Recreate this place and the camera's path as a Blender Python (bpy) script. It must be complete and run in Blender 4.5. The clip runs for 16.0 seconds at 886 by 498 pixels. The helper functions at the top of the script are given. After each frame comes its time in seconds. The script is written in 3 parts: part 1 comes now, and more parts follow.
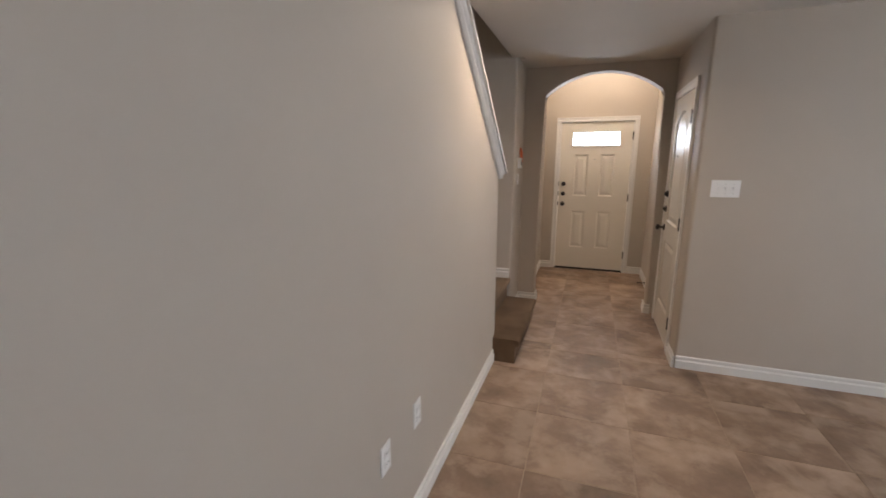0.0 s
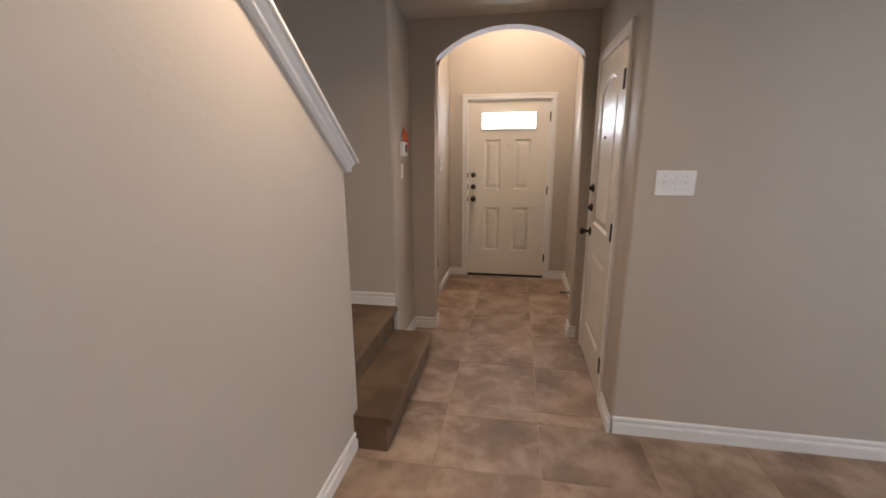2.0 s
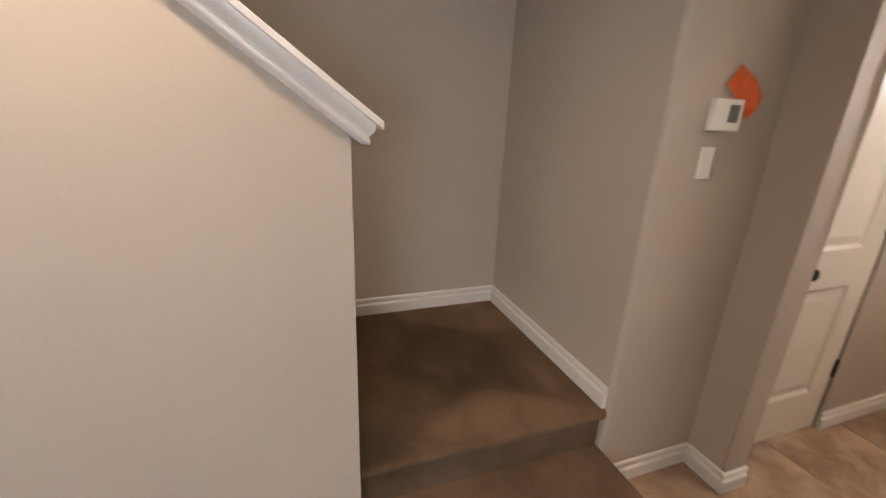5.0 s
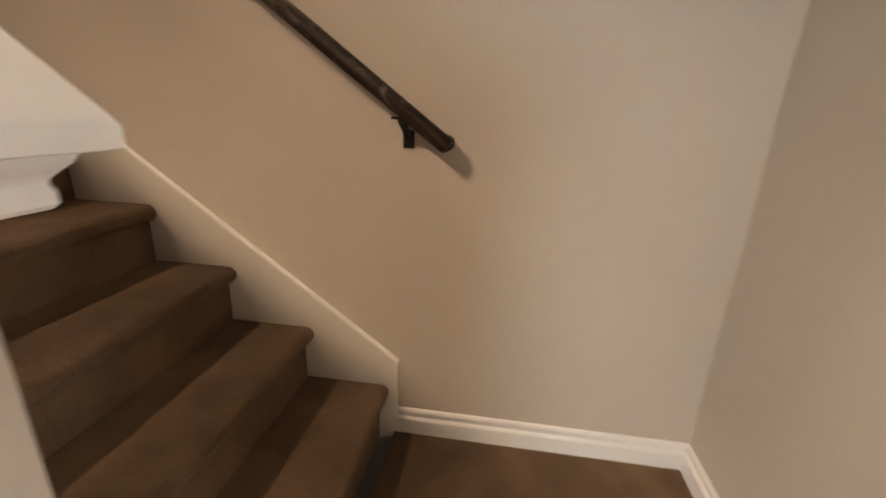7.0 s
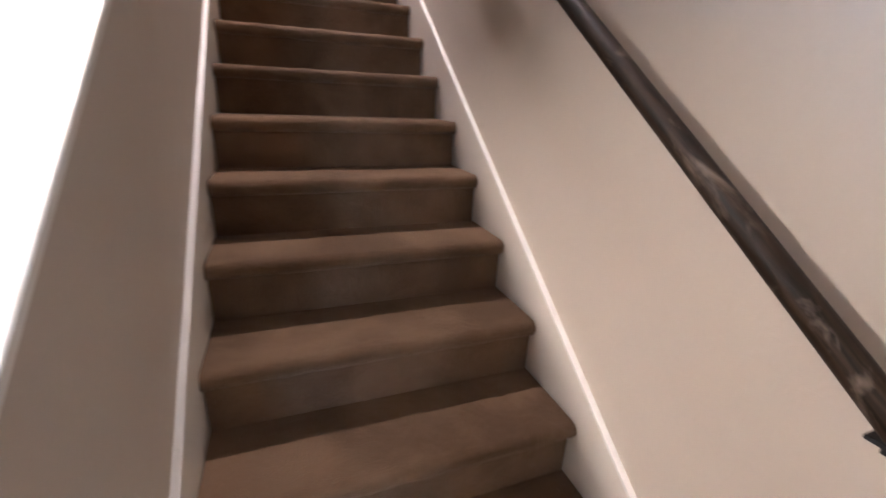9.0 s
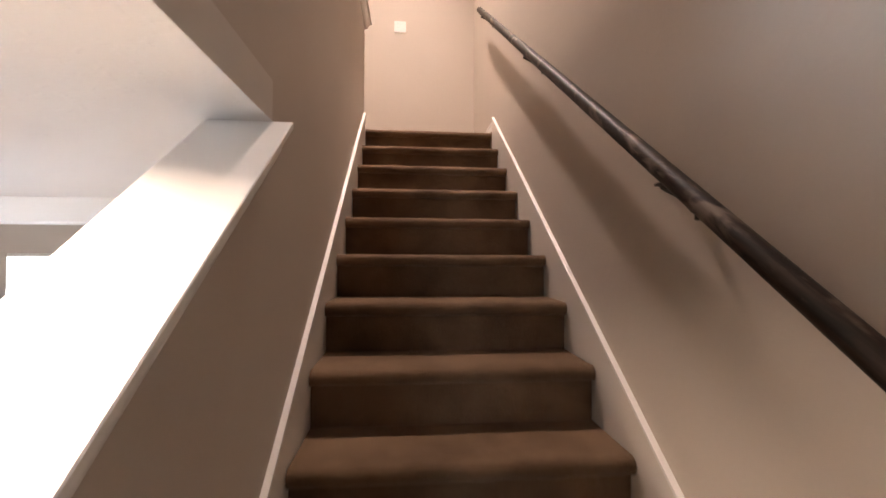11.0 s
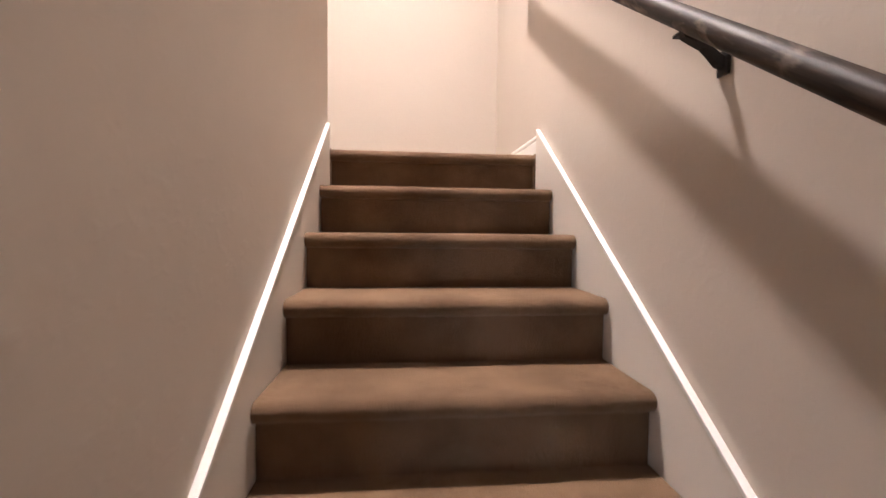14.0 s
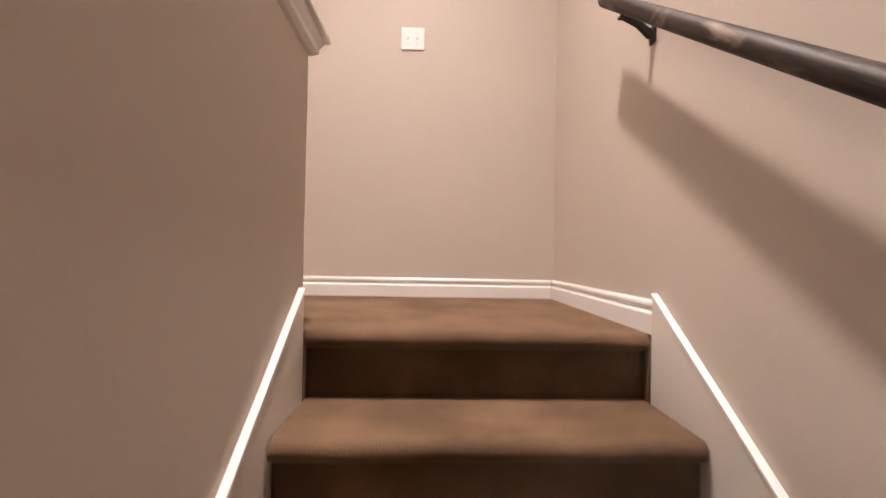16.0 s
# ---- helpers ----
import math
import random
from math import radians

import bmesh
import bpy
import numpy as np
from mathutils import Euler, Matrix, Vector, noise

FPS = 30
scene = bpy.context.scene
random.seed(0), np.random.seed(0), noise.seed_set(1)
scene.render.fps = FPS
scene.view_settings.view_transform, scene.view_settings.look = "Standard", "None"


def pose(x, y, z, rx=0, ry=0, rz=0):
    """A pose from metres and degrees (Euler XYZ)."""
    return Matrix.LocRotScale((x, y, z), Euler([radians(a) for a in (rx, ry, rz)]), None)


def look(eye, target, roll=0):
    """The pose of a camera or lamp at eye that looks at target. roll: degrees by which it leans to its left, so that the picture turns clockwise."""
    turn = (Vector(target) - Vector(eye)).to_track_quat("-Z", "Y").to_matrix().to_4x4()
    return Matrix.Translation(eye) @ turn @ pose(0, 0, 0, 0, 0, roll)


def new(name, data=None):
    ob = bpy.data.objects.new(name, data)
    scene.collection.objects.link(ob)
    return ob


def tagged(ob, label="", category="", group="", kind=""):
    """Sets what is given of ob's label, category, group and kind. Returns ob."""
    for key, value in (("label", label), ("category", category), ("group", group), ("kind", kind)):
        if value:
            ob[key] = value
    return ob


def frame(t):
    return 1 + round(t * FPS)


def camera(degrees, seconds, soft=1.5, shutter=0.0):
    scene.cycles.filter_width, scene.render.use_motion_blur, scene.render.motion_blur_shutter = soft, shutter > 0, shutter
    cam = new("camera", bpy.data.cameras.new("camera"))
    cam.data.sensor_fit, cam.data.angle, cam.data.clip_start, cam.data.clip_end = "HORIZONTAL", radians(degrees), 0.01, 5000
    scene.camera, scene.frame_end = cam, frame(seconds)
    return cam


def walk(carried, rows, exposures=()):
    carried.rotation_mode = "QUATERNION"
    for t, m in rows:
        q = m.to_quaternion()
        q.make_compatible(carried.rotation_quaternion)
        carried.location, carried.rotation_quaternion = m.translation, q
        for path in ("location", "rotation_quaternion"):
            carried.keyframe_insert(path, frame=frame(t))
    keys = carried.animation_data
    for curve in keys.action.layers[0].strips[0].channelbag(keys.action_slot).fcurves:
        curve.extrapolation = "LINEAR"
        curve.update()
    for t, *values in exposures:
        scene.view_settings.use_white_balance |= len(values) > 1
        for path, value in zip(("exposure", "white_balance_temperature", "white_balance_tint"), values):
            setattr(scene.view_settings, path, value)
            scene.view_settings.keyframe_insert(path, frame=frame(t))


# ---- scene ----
cam = camera(93.4, 16.0, 1.5, 0.5)
PATH = [
    (0, (0.749, -2.984, 1.518), (0.103, -1.137, 1.101), -0.0),
    (0.5, (0.789, -2.752, 1.497), (0.296, -0.865, 1.051), -0.2),
    (1, (0.766, -2.45, 1.507), (0.455, -0.527, 1.057), 0.4),
    (1.5, (0.839, -2.121, 1.492), (0.58, -0.19, 1.04), -0.4),
    (2, (0.888, -1.779, 1.483), (0.552, 0.137, 1.02), -0.3),
    (2.5, (0.886, -1.41, 1.495), (0.43, 0.482, 1.037), -0.4),
    (3, (0.987, -1.07, 1.493), (0.224, 0.723, 1.042), -1.0),
    (3.5, (1.035, -0.789, 1.473), (0.043, 0.891, 1.036), 0.4),
    (4, (1.044, -0.517, 1.479), (-0.212, 0.967, 1.01), 1.0),
    (4.5, (1.122, -0.304, 1.464), (-0.533, 0.696, 0.952), 0.9),
    (4.7, (1.135, -0.224, 1.469), (-0.589, 0.615, 0.899), 1.6),
    (6.8, (0.304, 0.316, 1.445), (-1.6, 0.194, 0.846), 2.6),
    (6.9, (0.254, 0.323, 1.448), (-1.642, 0.132, 0.84), 2.3),
    (7, (0.207, 0.323, 1.45), (-1.679, 0.072, 0.832), 2.2),
    (7.5, (0.013, 0.309, 1.52), (-1.744, -0.4, 0.88), 1.6),
    (8, (-0.151, 0.242, 1.641), (-1.604, -0.931, 0.923), 2.0),
    (8.5, (-0.213, 0.18, 1.762), (-1.33, -1.325, 1.064), 1.4),
    (9, (-0.245, 0.228, 1.800), (-0.921, -1.530, 1.126), 2.5),
    (9.5, (-0.293, 0.271, 1.833), (-0.610, -1.625, 1.281), 0.7),
    (10, (-0.314, 0.248, 1.897), (-0.504, -1.724, 1.622), 0.0),
    (10.2, (-0.308, 0.194, 1.928), (-0.490, -1.789, 1.746), 0.5),
    (12.3, (-0.321, -0.742, 2.321), (-0.485, -2.733, 2.425), -0.0),
    (12.5, (-0.322, -0.81, 2.347), (-0.496, -2.801, 2.439), -0.5),
    (13, (-0.371, -0.992, 2.49), (-0.502, -2.988, 2.534), -0.4),
    (13.5, (-0.319, -1.185, 2.603), (-0.477, -3.179, 2.56), 0.4),
    (14, (-0.343, -1.343, 2.673), (-0.526, -3.333, 2.583), 0.6),
    (14.5, (-0.367, -1.553, 2.85), (-0.449, -3.55, 2.777), 0.6),
    (15, (-0.316, -1.762, 3.008), (-0.427, -3.758, 2.971), 0.9),
    (15.5, (-0.357, -1.969, 3.115), (-0.454, -3.966, 3.108), 0.7),
    (16, (-0.334, -2.153, 3.25), (-0.406, -4.152, 3.281), 1.1),
]
EXPOSURES = [(0, -0.24, 6650, 15), (0.5, -0.3, 6700, 15), (1, -0.39, 6750, 15), (2, -0.22, 6750, 17), (3, -0.28, 6850, 17), (4, 0.1, 6850, 20), (4.7, 0.1, 7050, 19), (6.8, 0.98, 7700, 15), (7.5, 1.15, 7000, 17), (8, 1.42, 6050, 14),
             (8.5, 1.85, 5850, 16), (9.1, 2.0, 5550, 16), (9.6, 1.5, 6000, 18), (10.2, 1.18, 6400, 19), (12.3, 2.03, 6700, 20), (13, 1.98, 6050, 15), (13.5, 2.1, 5800, 13), (14.5, 2.1, 5800, 13), (15, 1.71, 5900, 14), (16, 1.36, 6050, 15)]
walk(cam, [(t, look(eye, target, roll)) for t, eye, target, roll in PATH], EXPOSURES)

# ---- world and lights ----
world = bpy.data.worlds.new("world")
scene.world = world
world.use_nodes = True
wn = world.node_tree.nodes
sky = wn.new("ShaderNodeTexSky")
sky.sky_type = "NISHITA"
sky.sun_disc = False
sky.sun_elevation, sky.sun_rotation = radians(42), radians(140)
wn["Background"].inputs["Strength"].default_value = 0.12
world.node_tree.links.new(sky.outputs["Color"], wn["Background"].inputs["Color"])


def lamp(kind, m, watts, color, size=0.1, size_y=None, spread=None):
    data = bpy.data.lights.new("lamp", kind)
    data.energy, data.color = watts, color
    if kind == "AREA":
        data.shape = "RECTANGLE" if size_y else "DISK"
        data.size = size
        if size_y:
            data.size_y = size_y
        if spread:
            data.spread = radians(spread)
    elif kind == "POINT":
        data.shadow_soft_size = size
    ob = new("lamp", data)
    ob.matrix_world = m
    return ob


sun = bpy.data.lights.new("sun", "SUN")
sun.energy, sun.angle, sun.color = 3.0, radians(0.5), (1.0, 0.95, 0.88)
sun_ob = new("sun", sun)
sun_ob.matrix_world = look((0, 0, 20), (6, 9, 6))

WARM = (1.0, 0.82, 0.63)
DAY = (0.72, 0.86, 1.0)
HALL_LAMP = (0.45, -0.54, 2.385)
ENTRY_LAMP = (0.80, 2.30, 2.97)
TOP_LAMP = (-0.20, -3.00, 6.42)
UPPER_LAMP = (2.50, -2.60, 6.42)
lamp("AREA", look(HALL_LAMP, (HALL_LAMP[0], HALL_LAMP[1] + 0.0001, 0.0)), 13, WARM, 0.10, None, 154)
lamp("POINT", pose(*ENTRY_LAMP), 46, (1.0, 0.87, 0.71), 0.07)
lamp("AREA", look(TOP_LAMP, (TOP_LAMP[0], TOP_LAMP[1] + 0.0001, 0.0)), 26, (1.0, 0.82, 0.69), 0.16, None, 92)
lamp("POINT", pose(*UPPER_LAMP), 48, (1.0, 0.82, 0.69), 0.12)
# daylight through the window openings of the living room and the front door's glass
lamp("AREA", look((4.36, -5.84, 1.40), (0.0, -5.84, 1.0)), 32, DAY, 0.80, 1.34)
lamp("AREA", look((4.36, -1.60, 1.40), (0.0, -1.60, 1.0)), 37, DAY, 1.60, 1.34)
lamp("AREA", look((0.78, 3.18, 1.794), (0.78, 0.0, 0.9)), 14, DAY, 0.58, 0.165)

# ---- materials ----


def nodes_of(name):
    m = bpy.data.materials.new(name)
    m.use_nodes = True
    t = m.node_tree
    return m, t, t.nodes["Principled BSDF"]


def tex(t, scale, detail=4.0, rough=0.55, distort=0.0):
    c = t.nodes.new("ShaderNodeTexCoord")
    n = t.nodes.new("ShaderNodeTexNoise")
    n.inputs["Scale"].default_value = scale
    n.inputs["Detail"].default_value = detail
    n.inputs["Roughness"].default_value = rough
    n.inputs["Distortion"].default_value = distort
    t.links.new(c.outputs["Object"], n.inputs["Vector"])
    return n


def ramp(t, src, stops):
    r = t.nodes.new("ShaderNodeValToRGB")
    e = r.color_ramp.elements
    while len(e) < len(stops):
        e.new(0.5)
    for el, (p, c) in zip(e, stops):
        el.position, el.color = p, (*c, 1)
    t.links.new(src, r.inputs["Fac"])
    return r


def mix(t, fac, a, b, mode="MIX"):
    m = t.nodes.new("ShaderNodeMix")
    m.data_type, m.blend_type = "RGBA", mode
    if isinstance(fac, (int, float)):
        m.inputs["Factor"].default_value = fac
    else:
        t.links.new(fac, m.inputs["Factor"])
    for sock, v in ((m.inputs["A"], a), (m.inputs["B"], b)):
        if isinstance(v, tuple):
            sock.default_value = (*v, 1)
        else:
            t.links.new(v, sock)
    return m.outputs["Result"]


def bump(t, b, src, strength, distance):
    n = t.nodes.new("ShaderNodeBump")
    n.inputs["Strength"].default_value = strength
    n.inputs["Distance"].default_value = distance
    t.links.new(src, n.inputs["Height"])
    t.links.new(n.outputs["Normal"], b.inputs["Normal"])
    return n


def paint(name, color, rough, relief, grain=60.0, spots=0.05):
    """Rolled or sprayed wall paint with knock-down texture."""
    m, t, b = nodes_of(name)
    dark = tuple(c * (1 - spots) for c in color)
    big = tex(t, 1.3, 3)
    t.links.new(mix(t, ramp(t, big.outputs["Fac"], [(0.35, (0, 0, 0)), (0.68, (1, 1, 1))]).outputs["Color"], color, dark), b.inputs["Base Color"])
    b.inputs["Roughness"].default_value = rough
    if relief:
        blot = ramp(t, tex(t, grain * 0.55, 3, 0.5, 0.4).outputs["Fac"], [(0.55, (0, 0, 0)), (0.66, (1, 1, 1))])
        fine = tex(t, grain * 3, 2)
        bump(t, b, mix(t, 0.25, blot.outputs["Color"], fine.outputs["Fac"]), relief, 0.0025)
    return m


WALL = paint("greige_wall_paint", (0.50, 0.44, 0.375), 0.62, 0.15)
CEIL = paint("ceiling_paint", (0.62, 0.58, 0.53), 0.75, 0.25)
TRIM = paint("white_trim_paint", (0.74, 0.72, 0.69), 0.30, 0.04, 30, 0.03)
SKIRT = paint("cream_skirt_paint", (0.68, 0.63, 0.565), 0.34, 0.04, 30, 0.03)
DOOR = paint("door_paint", (0.77, 0.72, 0.64), 0.27, 0.05, 40, 0.03)


def carpet_material():
    m, t, b = nodes_of("brown_carpet")
    fibre = tex(t, 260, 3, 0.7)
    tuft = tex(t, 55, 4, 0.6)
    worn = tex(t, 4.2, 3, 0.5, 0.2)
    base = ramp(t, fibre.outputs["Fac"], [(0.28, (0.017, 0.009, 0.004)), (0.72, (0.095, 0.051, 0.0245))])
    clump = mix(t, ramp(t, tuft.outputs["Fac"], [(0.35, (0.4, 0.4, 0.4)), (0.6, (0, 0, 0))]).outputs["Color"], base.outputs["Color"], (0.040, 0.021, 0.010))
    shade = ramp(t, worn.outputs["Fac"], [(0.38, (0.22, 0.22, 0.22)), (0.62, (0.56, 0.56, 0.56))])
    t.links.new(mix(t, shade.outputs["Color"], clump, (0.262, 0.166, 0.098)), b.inputs["Base Color"])
    b.inputs["Roughness"].default_value = 0.95
    b.inputs["Sheen Weight"].default_value = 0.22
    b.inputs["Sheen Roughness"].default_value = 0.45
    b.inputs["Sheen Tint"].default_value = (1.0, 0.78, 0.60, 1)
    b.inputs["Specular IOR Level"].default_value = 0.15
    bump(t, b, mix(t, 0.5, fibre.outputs["Fac"], tuft.outputs["Fac"]), 0.9, 0.012)
    return m


CARPET = carpet_material()


def tile_material():
    m, t, b = nodes_of("beige_ceramic_tile")
    info = t.nodes.new("ShaderNodeObjectInfo")
    c = t.nodes.new("ShaderNodeTexCoord")
    add = t.nodes.new("ShaderNodeVectorMath")
    add.operation = "MULTIPLY_ADD"
    comb = t.nodes.new("ShaderNodeCombineXYZ")
    t.links.new(info.outputs["Random"], comb.inputs["X"])
    t.links.new(info.outputs["Random"], comb.inputs["Y"])
    add.inputs[1].default_value = (37, 53, 0)
    t.links.new(comb.outputs["Vector"], add.inputs[0])
    t.links.new(c.outputs["Object"], add.inputs[2])

    def cloud(scale, detail, rough, distort):
        n = t.nodes.new("ShaderNodeTexNoise")
        n.inputs["Scale"].default_value = scale
        n.inputs["Detail"].default_value = detail
        n.inputs["Roughness"].default_value = rough
        n.inputs["Distortion"].default_value = distort
        t.links.new(add.outputs["Vector"], n.inputs["Vector"])
        return n.outputs["Fac"]

    body = ramp(t, cloud(3.0, 7, 0.58, 0.15), [(0.32, (0.175, 0.112, 0.074)), (0.48, (0.262, 0.172, 0.116)), (0.62, (0.385, 0.270, 0.190))])
    vein = ramp(t, cloud(4.8, 6, 0.58, 0.3), [(0.48, (0, 0, 0)), (0.62, (0.50, 0.50, 0.50))])
    tone = ramp(t, info.outputs["Random"], [(0.0, (0.84, 0.84, 0.84)), (1.0, (1.10, 1.10, 1.10))])
    t.links.new(mix(t, 1.0, mix(t, vein.outputs["Color"], body.outputs["Color"], (0.48, 0.355, 0.262)), tone.outputs["Color"], "MULTIPLY"), b.inputs["Base Color"])
    r = ramp(t, cloud(9, 4, 0.6, 0.4), [(0.3, (0.40, 0.40, 0.40)), (0.7, (0.60, 0.60, 0.60))])
    t.links.new(r.outputs["Color"], b.inputs["Roughness"])
    bump(t, b, cloud(22, 4, 0.6, 0.3), 0.12, 0.004)
    return m


TILE = tile_material()
GROUT = paint("tile_grout", (0.42, 0.31, 0.225), 0.9, 0.3, 80, 0.2)


def wood_material():
    m, t, b = nodes_of("dark_stained_wood")
    c = t.nodes.new("ShaderNodeTexCoord")

    def streaks(scale, detail, rough, stretch):
        mp = t.nodes.new("ShaderNodeMapping")
        mp.inputs["Scale"].default_value = stretch
        t.links.new(c.outputs["Object"], mp.inputs["Vector"])
        n = t.nodes.new("ShaderNodeTexNoise")
        n.inputs["Scale"].default_value = scale
        n.inputs["Detail"].default_value = detail
        n.inputs["Roughness"].default_value = rough
        n.inputs["Distortion"].default_value = 0.6
        t.links.new(mp.outputs["Vector"], n.inputs["Vector"])
        return n.outputs["Fac"]

    grain = streaks(3, 6, 0.5, (30, 30, 3))
    worn = streaks(1.0, 5, 0.62, (16, 16, 6.5))
    base = ramp(t, grain, [(0.35, (0.008, 0.005, 0.003)), (0.65, (0.038, 0.023, 0.014))])
    rubbed = ramp(t, worn, [(0.53, (0, 0, 0)), (0.66, (0.85, 0.85, 0.85))])
    t.links.new(mix(t, rubbed.outputs["Color"], base.outputs["Color"], (0.21, 0.165, 0.13)), b.inputs["Base Color"])
    t.links.new(ramp(t, worn, [(0.4, (0.50, 0.50, 0.50)), (0.65, (0.62, 0.62, 0.62))]).outputs["Color"], b.inputs["Roughness"])
    b.inputs["Specular IOR Level"].default_value = 0.22
    bump(t, b, grain, 0.3, 0.003)
    return m


WOOD = wood_material()


def plain(name, color, rough, metal=0.0, grain=40.0, var=0.12):
    m, t, b = nodes_of(name)
    n = tex(t, grain, 4)
    lo = tuple(c * (1 - var) for c in color)
    hi = tuple(min(1, c * (1 + var)) for c in color)
    t.links.new(ramp(t, n.outputs["Fac"], [(0.3, lo), (0.7, hi)]).outputs["Color"], b.inputs["Base Color"])
    b.inputs["Roughness"].default_value = rough
    b.inputs["Metallic"].default_value = metal
    return m


BRONZE = plain("oil_rubbed_bronze", (0.018, 0.014, 0.012), 0.45, 0.25)
IRON = plain("black_iron", (0.014, 0.012, 0.012), 0.5, 0.4)
PLASTIC = plain("white_plastic", (0.80, 0.79, 0.77), 0.33, 0.0, 20, 0.02)
SCREEN = plain("grey_lcd", (0.16, 0.17, 0.155), 0.25, 0.0, 20, 0.05)
ORANGE = plain("orange_card", (0.72, 0.13, 0.03), 0.55, 0.0, 12, 0.1)
RUBBER = plain("black_rubber", (0.02, 0.02, 0.02), 0.8)
STEEL = plain("brushed_steel", (0.5, 0.48, 0.45), 0.35, 0.9)


def glow_material(name, color, strength):
    m, t, b = nodes_of(name)
    b.inputs["Base Color"].default_value = (*color, 1)
    b.inputs["Emission Color"].default_value = (*color, 1)
    b.inputs["Emission Strength"].default_value = strength
    return m


BACKDROP = glow_material("bright_outdoors", (0.93, 0.97, 1.0), 5.0)
DIFFUSER = glow_material("lamp_diffuser", (1.0, 0.82, 0.6), 5.0)


def glass_material():
    m, t, b = nodes_of("window_glass")
    b.inputs["Base Color"].default_value = (0.96, 0.98, 0.98, 1)
    b.inputs["Roughness"].default_value = 0.08
    b.inputs["Transmission Weight"].default_value = 1.0
    b.inputs["IOR"].default_value = 1.45
    return m


GLASS = glass_material()

# ---- mesh helpers ----


def link(name, bm, material, parent=None, label="", smooth=False):
    bmesh.ops.recalc_face_normals(bm, faces=bm.faces)
    me = bpy.data.meshes.new(name)
    bm.to_mesh(me)
    bm.free()
    me.materials.append(material)
    if smooth:
        for p in me.polygons:
            p.use_smooth = True
        me.set_sharp_from_angle(angle=radians(38))
    ob = new(name, me)
    if parent:
        ob.parent = parent
    if label:
        tagged(ob, label)
    return ob


def part(name, bm, material, parent, label="", smooth=False):
    return link(name, bm, material, parent, label, smooth)


def empty(name, m=None):
    ob = new(name)
    ob.empty_display_size = 0.1
    if m:
        ob.matrix_world = m
    return ob


def box(x0, x1, y0, y1, z0, z1, bevel=0.0, seg=2, bm=None):
    out = bm or bmesh.new()
    made = bmesh.ops.create_cube(out, size=1.0)["verts"]
    for v in made:
        v.co = Vector(((x0 + x1) / 2 + v.co.x * (x1 - x0), (y0 + y1) / 2 + v.co.y * (y1 - y0), (z0 + z1) / 2 + v.co.z * (z1 - z0)))
    if bevel:
        edges = list({e for v in made for e in v.link_edges})
        bmesh.ops.bevel(out, geom=edges, offset=bevel, segments=seg, profile=0.5, affect="EDGES")
    return out


def prism(points, axis, a, b, bm=None, slices=1):
    """A polygon of two coordinates, swept along the axis from a to b."""
    out = bm or bmesh.new()
    order = {"x": lambda u, v, s: (s, u, v), "y": lambda u, v, s: (u, s, v), "z": lambda u, v, s: (u, v, s)}[axis]
    rings = []
    for i in range(slices + 1):
        s = a + (b - a) * i / slices
        rings.append([out.verts.new(order(u, v, s)) for u, v in points])
    n = len(points)
    for r0, r1 in zip(rings, rings[1:]):
        for i in range(n):
            out.faces.new((r0[i], r0[(i + 1) % n], r1[(i + 1) % n], r1[i]))
    out.faces.new(rings[0])
    out.faces.new(rings[-1])
    return out


def tube(p0, p1, r, bm=None, seg=16, r1=None):
    out = bm or bmesh.new()
    p0, p1 = Vector(p0), Vector(p1)
    d = p1 - p0
    m = Matrix.Translation((p0 + p1) / 2) @ d.to_track_quat("Z", "Y").to_matrix().to_4x4()
    bmesh.ops.create_cone(out, cap_ends=True, segments=seg, radius1=r, radius2=r if r1 is None else r1, depth=d.length, matrix=m)
    return out


def lathe(profile, m, bm=None, seg=24):
    """Turned solid: (radius, height) pairs round the local z axis."""
    out = bm or bmesh.new()
    rings = []
    for r, h in profile:
        rings.append([out.verts.new(m @ Vector((r * math.cos(2 * math.pi * i / seg), r * math.sin(2 * math.pi * i / seg), h))) for i in range(seg)])
    for a, b in zip(rings, rings[1:]):
        for i in range(seg):
            out.faces.new((a[i], a[(i + 1) % seg], b[(i + 1) % seg], b[i]))
    out.faces.new(rings[0])
    out.faces.new(rings[-1])
    return out


def structure(name, bm, material, label, category, smooth=False):
    return tagged(link(name, bm, material, smooth=smooth), label, category, kind="structure")


# ---- plan ----
RISE, RUN = 0.19, 0.254
SLOPE = RISE / RUN
LAND = 2 * RISE            # stair landing
UP = 16 * RISE             # upper floor
XL, XH = 0.015, 0.122      # stair side and hall side of the knee wall
XR = -0.979                # stairwell's outer wall
YF = 0.985                 # wall at the landing's front
YA, YB = 1.485, 1.615        # arch wall
ARCH = (0.246, 1.352)      # sides of the arched opening
XD = 1.425                  # hall's wall with the side door
YE = 3.08                  # front door wall
XC = 0.12                  # entry's closet wall
XE = 1.47                  # entry's other wall
YW = 0.31                  # wall with the switches
HC = 2.41                  # hall ceiling
HE = 3.05                  # entry ceiling
HL = 2.74                  # living room ceiling
TOP = 6.50                 # upper ceiling
YU = -4.27                 # upper landing's end wall
CAP_END = 0.034            # end of the knee wall under its cap
END = 0.018                # end of the knee wall
WIN_Y = (-6.26, -5.42)
WIN2_Y = (-2.42, -0.78)
WIN_Z = (0.71, 2.09)
LIVE_Y = -6.85
LIVE_X = 4.3

